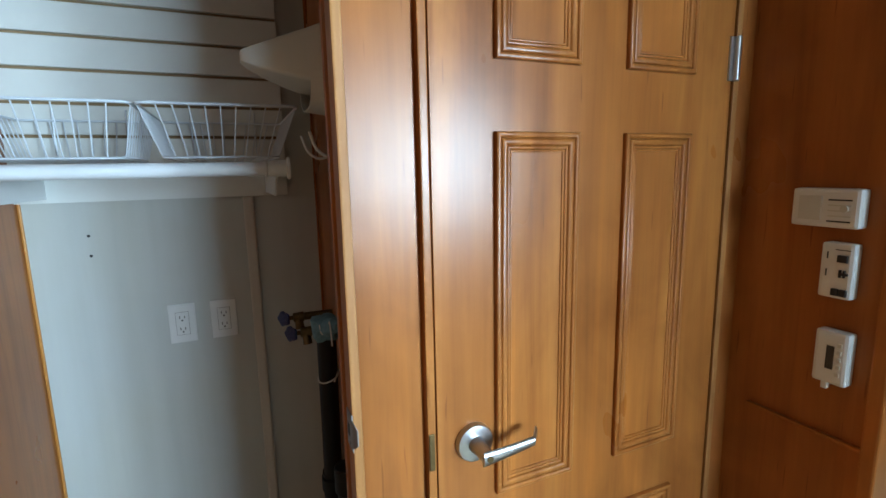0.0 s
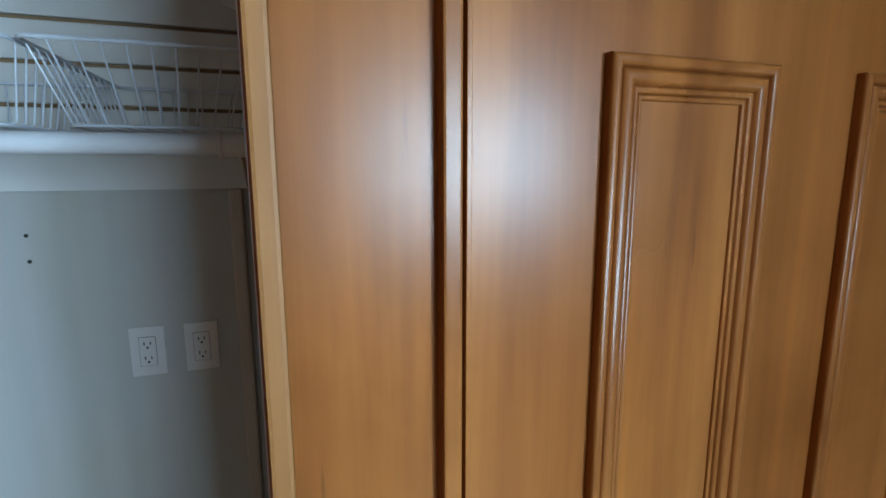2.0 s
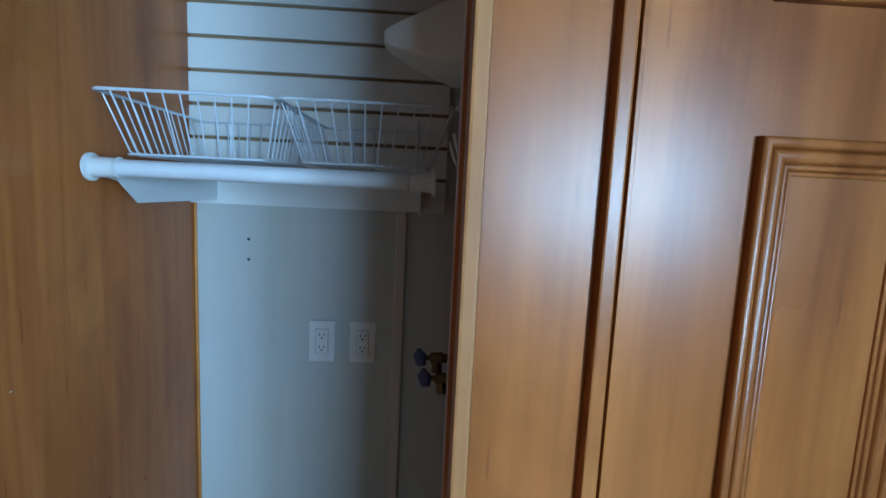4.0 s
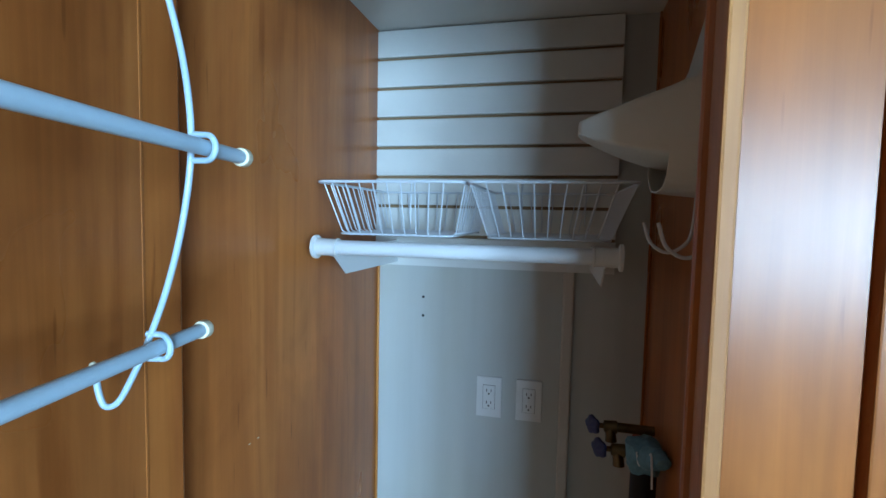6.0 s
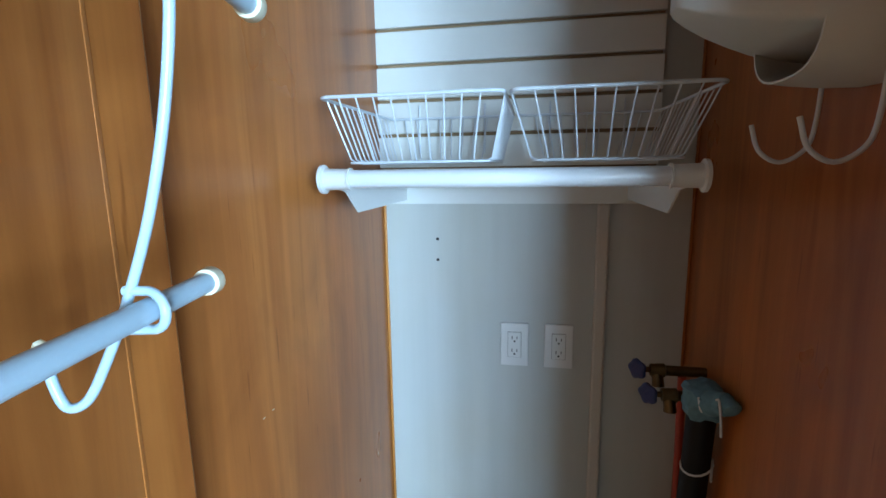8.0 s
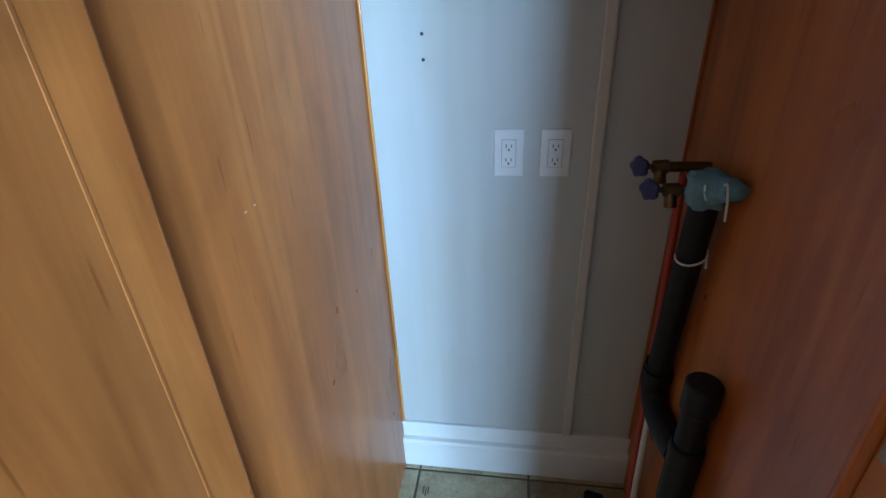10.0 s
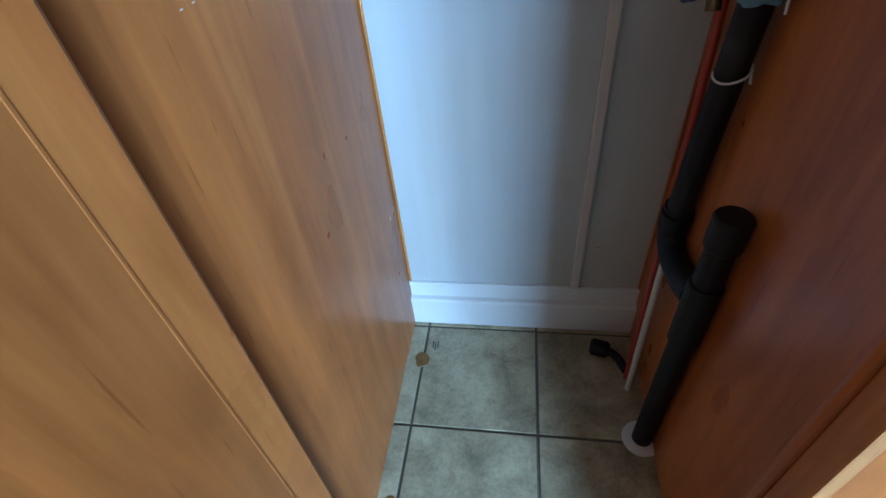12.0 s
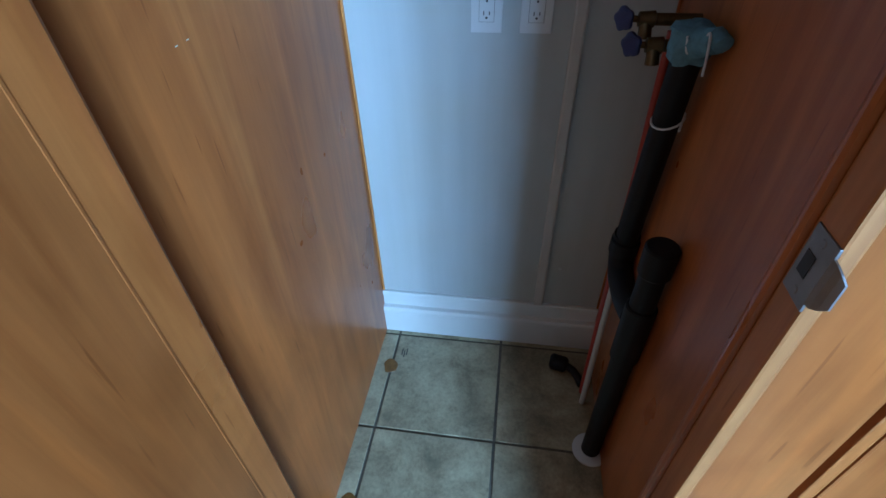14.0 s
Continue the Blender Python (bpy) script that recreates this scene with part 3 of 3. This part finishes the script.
# ---- washer plumbing ----
def drain():
    d = thing("drain_pipe", "black plastic washer drain pipe with trap and standpipe", "pipe", Matrix.Translation((0.70, -0.40, 0)))
    s = Vector((0.70, -0.40, 0))

    def L(x, y, z):
        return Vector((x, y, z)) - s
    b = bmesh.new()
    tube(b, [L(0.692, -0.262, 1.13), L(0.698, -0.190, 0.60)], 0.0265, 24)
    part("standpipe", b, ABS, d, "", True)
    b = bmesh.new()
    tube(b, curve_points([L(0.698, -0.193, 0.66), L(0.698, -0.188, 0.610), L(0.700, -0.196, 0.570), L(0.700, -0.230, 0.548), L(0.700, -0.310, 0.556), L(0.700, -0.40, 0.588)], 5), 0.031, 20)
    part("trap_elbow", b, ABS, d, "", True)
    b = bmesh.new()
    tube(b, [L(0.703, -0.405, 0.0), L(0.697, -0.425, 0.80)], 0.0265, 24)
    part("vent_pipe", b, ABS, d, "", True)
    for z0, z1 in ((0.47, 0.65), (0.745, 0.815)):
        b = bmesh.new()
        f = lambda z: L(0.703 - 0.0075 * z, -0.405 - 0.025 * z, z)
        tube(b, [f(z0), f(z0 + 0.004), f(z1 - 0.004), f(z1)], [0.029, 0.0325, 0.0325, 0.029], 24)
        part("coupling", b, ABS, d, "", True)
    b = bmesh.new()
    tube(b, [L(0.6975, -0.1965, 0.648), L(0.6975, -0.1960, 0.645), L(0.698, -0.1905, 0.604), L(0.698, -0.190, 0.600)][::-1], [0.030, 0.0345, 0.0345, 0.030], 24)
    part("coupling", b, ABS, d, "", True)
    b = bmesh.new()
    tube(b, [L(0.703, -0.405, 0.0), L(0.703, -0.405, 0.006), L(0.703, -0.405, 0.009)], [0.052, 0.052, 0.040], 28)
    part("floor_flange", b, WHITE_PLASTIC, d, "white floor flange", True)
    b = bmesh.new()
    c, n = Vector((0.6935, -0.249, 0.985)), 16
    tube(b, [L(c.x + 0.0285 * math.cos(k * math.tau / n), c.y + 0.0285 * math.sin(k * math.tau / n), c.z + 0.012 * math.sin(k * math.tau / n + 1)) for k in range(n + 1)]
         + [L(c.x + 0.004, c.y - 0.066, c.z + 0.008)], 0.0021, 8)
    part("cable_tie", b, WHITE_PLASTIC, d, "white cable tie", True)
    return d


drain()


def rag():
    b = bmesh.new()
    n, rings = 22, []
    for k, (z, r) in enumerate(((1.100, 0.030), (1.110, 0.034), (1.124, 0.035), (1.138, 0.034), (1.150, 0.036), (1.158, 0.029), (1.161, 0.012))):
        ring = []
        for i in range(n):
            t = i * math.tau / n
            q = r * (1 + 0.10 * math.sin(5 * t + 1.3 * k) + 0.06 * math.sin(9 * t - k))
            ring.append((0.69 + q * math.cos(t), -0.265 + q * math.sin(t) * 1.15, z + 0.004 * math.sin(3 * t + k)))
        rings.append(ring)
    ring_loft(b, rings)
    tube(b, curve_points([(0.69, -0.29, 1.135), (0.70, -0.310, 1.145), (0.71, -0.330, 1.152), (0.714, -0.345, 1.148)], 4), [0.024] * 4 + [0.021] * 4 + [0.015] * 4 + [0.006], 10)
    r = tagged(link_mesh("rag", b, RAG, True), "faded blue cloth tied over the drain pipe's top", "rag")
    s = bmesh.new()
    tube(s, curve_points([(0.67, -0.300, 1.150), (0.675, -0.305, 1.125), (0.690, -0.308, 1.135), (0.69, -0.335, 1.165), (0.69, -0.352, 1.14), (0.69, -0.360, 1.108)], 4), 0.002, 8)
    part("string", s, WHITE_WIRE, r, "white tie string", True)


rag()


def valve(x, y, z):
    v = thing("water_valve", "brass washer valve with a blue round handle", "valve", Matrix.Translation((x, y, z)), group="washer valves")
    b = bmesh.new()
    tube(b, [(0.01, 0, 0), (0.03, 0, 0), (0.032, 0, 0), (0.06, 0, 0), (0.062, 0, 0), (XR - x, 0, 0)], [0.006, 0.006, 0.013, 0.015, 0.011, 0.011], 14)
    part("stem", b, BRASS, v, "", True)
    b = bmesh.new()
    tube(b, [(0.045, 0, 0), (0.047, -0.006, -0.018), (0.048, -0.008, -0.032)], [0.012, 0.012, 0.013], 12)
    part("spout", b, BRASS, v, "", True)
    b = bmesh.new()
    n = 40
    prof = ((0.0, 0.82), (0.003, 1.0), (0.009, 1.0), (0.012, 0.82))
    ring_loft(b, [[(px, 0.021 * q * (1 + 0.09 * math.cos(5 * t)) * math.cos(t), 0.021 * q * (1 + 0.09 * math.cos(5 * t)) * math.sin(t)) for t in [i * math.tau / n for i in range(n)]] for px, q in prof])
    bmesh.ops.rotate(b, cent=(0.006, 0, 0), matrix=Matrix.Rotation(radians(38), 3, "Z"), verts=b.verts[:])
    part("handle", b, BLUE, v, "dark blue lobed handle", True)
    return v


valve(0.588, -0.152, 1.135)
valve(0.600, -0.205, 1.105)


def supply(name, label, x, y, z0, z1, r, mat, lean=0.0):
    b = bmesh.new()
    tube(b, [(x, y, z0), (x + 0.08 * lean, y + lean, z1)], r, 16)
    return tagged(link_mesh(name, b, mat, True), label, "tube")


supply("red_water_tube", "red plastic hot water tube along the wall", 0.692, -0.205, 0.0, 1.10, 0.009, RED, 0.105)
supply("white_water_tube", "white plastic water tube along the wall", 0.690, -0.245, 0.0, 0.50, 0.0085, GREY_PLASTIC, 0.03)
b = bmesh.new()
tube(b, [(0.588, -0.112, 0.027), (0.593, -0.113, 0.027), (0.597, -0.114, 0.027), (0.636, -0.124, 0.027), (0.640, -0.125, 0.027), (0.646, -0.127, 0.027)],
     [0.019, 0.025, 0.027, 0.027, 0.025, 0.019], 22)
tube(b, curve_points([(0.640, -0.125, 0.025), (0.662, -0.136, 0.019), (0.678, -0.156, 0.014), (0.690, -0.190, 0.013)], 4), 0.013, 14)
tagged(link_mesh("floor_fitting", b, ABS, True), "black plastic pipe fitting lying on the floor tiles", "pipe fitting")

# strike plate on the closet jamb
st = thing("strike_plate", "steel strike plate with a curved lip on the closet jamb", "strike plate", Matrix.Translation((JR, -0.866, 1.160)))
part("plate", boxm(-0.0015, 0.001, -0.016, 0.016, -0.030, 0.030, bevel=0.0008), STEEL, st)
part("latch_hole", boxm(-0.0020, -0.0008, -0.002, 0.010, -0.010, 0.010), DARK, st)
for zz in (-0.022, 0.022):
    b = bmesh.new()
    tube(b, [(-0.001, 0.0, zz), (-0.0022, 0.0, zz)], [0.0042, 0.003], 12)
    part("screw_head", b, STEEL, st)
lip = bmesh.new()
ring_loft(lip, [[(0.002 * t * t * 2.5 - 0.0015, -0.016 - 0.015 * t, zz) for zz in (-0.022 + 0.010 * t * t, 0.022 - 0.010 * t * t)]
                + [(0.002 * t * t * 2.5, -0.016 - 0.015 * t, zz) for zz in (0.022 - 0.010 * t * t, -0.022 + 0.010 * t * t)] for t in (0.0, 0.35, 0.7, 1.0)])
part("lip", lip, STEEL, st)


# ---- control devices on the side wall ----
def device(name, label, category, y0, y1, z0, z1, depth):
    d = thing(name, label, category, Matrix.Translation((SX, (y0 + y1) / 2, (z0 + z1) / 2)))
    w, h = (y1 - y0) / 2, (z1 - z0) / 2
    part("housing", boxm(-depth, 0.0, -w, w, -h, h, bevel=0.006), WHITE_PLASTIC, d)
    return d, w, h


d, w, h = device("gas_detector", "white wall-mounted gas alarm with a vented end", "gas alarm", -1.098, -0.993, 1.433, 1.499, 0.028)
part("lens", boxm(-0.0295, -0.026, 0.004, w - 0.012, -h + 0.012, h - 0.012, bevel=0.001), GREY_PLASTIC, d)
for k in range(5):
    part("vent_slot", boxm(-0.0292, -0.027, -w + 0.012, -0.006, -h + 0.010 + 0.009 * k, -h + 0.0125 + 0.009 * k), LCD if k in (0, 4) else GREY_PLASTIC, d)
b = bmesh.new()
tube(b, [(-0.027, -w + 0.022, 0), (-0.031, -w + 0.022, 0)], 0.006, 14)
part("test_button", b, GREY_PLASTIC, d)
d, w, h = device("heater_switch", "white wall control with two black switches", "wall switch", -1.096, -1.046, 1.312, 1.408, 0.024)
part("rocker", boxm(-0.0285, -0.022, -w + 0.008, -w + 0.023, 0.016, 0.028, bevel=0.001), DARK, d)
for k in (0.010, 0.016):
    part("slider", boxm(-0.0275, -0.022, -w + k, -w + k + 0.003, -0.010, 0.003, bevel=0.0006), DARK, d)
part("slider_knob", boxm(-0.0285, -0.022, -w + 0.006, -w + 0.018, -0.006, -0.002, bevel=0.0008), DARK, d)
for k in (0.005, 0.017):
    part("rocker", boxm(-0.0285, -0.022, -w + k, -w + k + 0.0105, -h + 0.006, -h + 0.018, bevel=0.001), DARK, d)
part("mark", boxm(-0.0246, -0.022, -w + 0.006, -w + 0.028, h - 0.012, h - 0.0105), DARK, d)
for k in (-0.01, 0.02):
    part("mark", boxm(-0.0246, -0.022, w - 0.012, w - 0.010, k, k + 0.012), DARK, d)
d, w, h = device("thermostat", "white wall thermostat with a grey display and buttons", "thermostat", -1.104, -1.052, 1.160, 1.255, 0.026)
part("display", boxm(-0.0268, -0.024, -0.006, 0.006, -0.020, 0.022), LCD, d)
for k in range(5):
    part("button", boxm(-0.0278, -0.024, -w + 0.009, -w + 0.016, -0.030 + 0.013 * k, -0.023 + 0.013 * k, bevel=0.001), GREY_PLASTIC, d)
part("slide_tab", boxm(-0.018, -0.008, w - 0.022, w - 0.012, -h - 0.014, -h + 0.004, bevel=0.002), WHITE_PLASTIC, d)
tagged(link_mesh("ledge", boxm(SX - 0.010, SX, -1.130, -0.93, 1.050, 1.057, bevel=0.002), WOOD), "thin honey wood ledge on the side wall", "ledge")

# ---- floor ----
floor = structure("floor", boxm(ROOM_X0 - 0.05, ROOM_X1 + 0.05, ROOM_Y - 0.05, 0.05, -0.05, -0.004), GROUT, "grey grouted stone-look tile floor", "floor")
meshes = {}
PX, PY, GX, GY, GAP = 0.374, 0.374, 0.044, -0.418, 0.0045


def tile_mesh(w, d):
    key = (round(w, 3), round(d, 3))
    if key not in meshes:
        bm = boxm(-w / 2, w / 2, -d / 2, d / 2, -0.008, 0.0, bevel=0.0015)
        bmesh.ops.recalc_face_normals(bm, faces=bm.faces[:])
        me = bpy.data.meshes.new("tile")
        bm.to_mesh(me)
        bm.free()
        me.materials.append(TILE)
        meshes[key] = me
    return meshes[key]


for i in range(-3, 10):
    for j in range(-10, 3):
        x0, x1 = max(GX + i * PX + GAP, ROOM_X0), min(GX + (i + 1) * PX - GAP, ROOM_X1)
        y0, y1 = max(GY + j * PY + GAP, ROOM_Y), min(GY + (j + 1) * PY - GAP, 0.0)
        if x1 - x0 > 0.02 and y1 - y0 > 0.02:
            ob = new("tile", tile_mesh(x1 - x0, y1 - y0))
            ob.parent, ob.location = floor, ((x0 + x1) / 2, (y0 + y1) / 2, 0)

# rust-brown stains on the tiles
STAIN = painted("brown_adhesive_stain", (0.20, 0.095, 0.022), 0.45, 0.4, 60)
for x, y, r in ((0.042, -0.186, 0.026), (0.030, -0.649, 0.024)):
    b = bmesh.new()
    ring_loft(b, [[(x + r * q * (1 + 0.12 * math.sin(2 * t + x * 90) + 0.07 * math.sin(5 * t)) * math.cos(t), y + r * q * (1.1 + 0.1 * math.cos(3 * t)) * math.sin(t), z)
                   for t in [k * math.tau / 24 for k in range(24)]] for q, z in ((1.0, 0.0), (0.96, 0.0012), (0.4, 0.0016))])
    tagged(link_mesh("adhesive_spot", b, STAIN), "dried brown adhesive spot on the tile floor", "stain", "adhesive spots")

# pale nicks in the closet's side wall
for y in (-0.603, -0.578):
    tagged(link_mesh("paint_nick", boxm(XL, XL + 0.0006, y - 0.003, y + 0.002, 1.2158, 1.2172), GREY_PLASTIC), "tiny pale nick in the wood veneer wall", "nick", "nicks in the closet wall")

# short dark scuffs on the tile beside the first spot
for x, y, a in ((0.070, -0.122, 0.5), (0.078, -0.130, 0.35), (0.086, -0.120, 0.6)):
    b = boxm(-0.0018, 0.0018, -0.014, 0.014, 0.0, 0.0006)
    bmesh.ops.transform(b, matrix=pose(x, y, 0.0, rz=a), verts=b.verts[:])
    tagged(link_mesh("scuff", b, DARK), "short dark scuff on the tile floor", "scuff", "scuffs on the tiles")
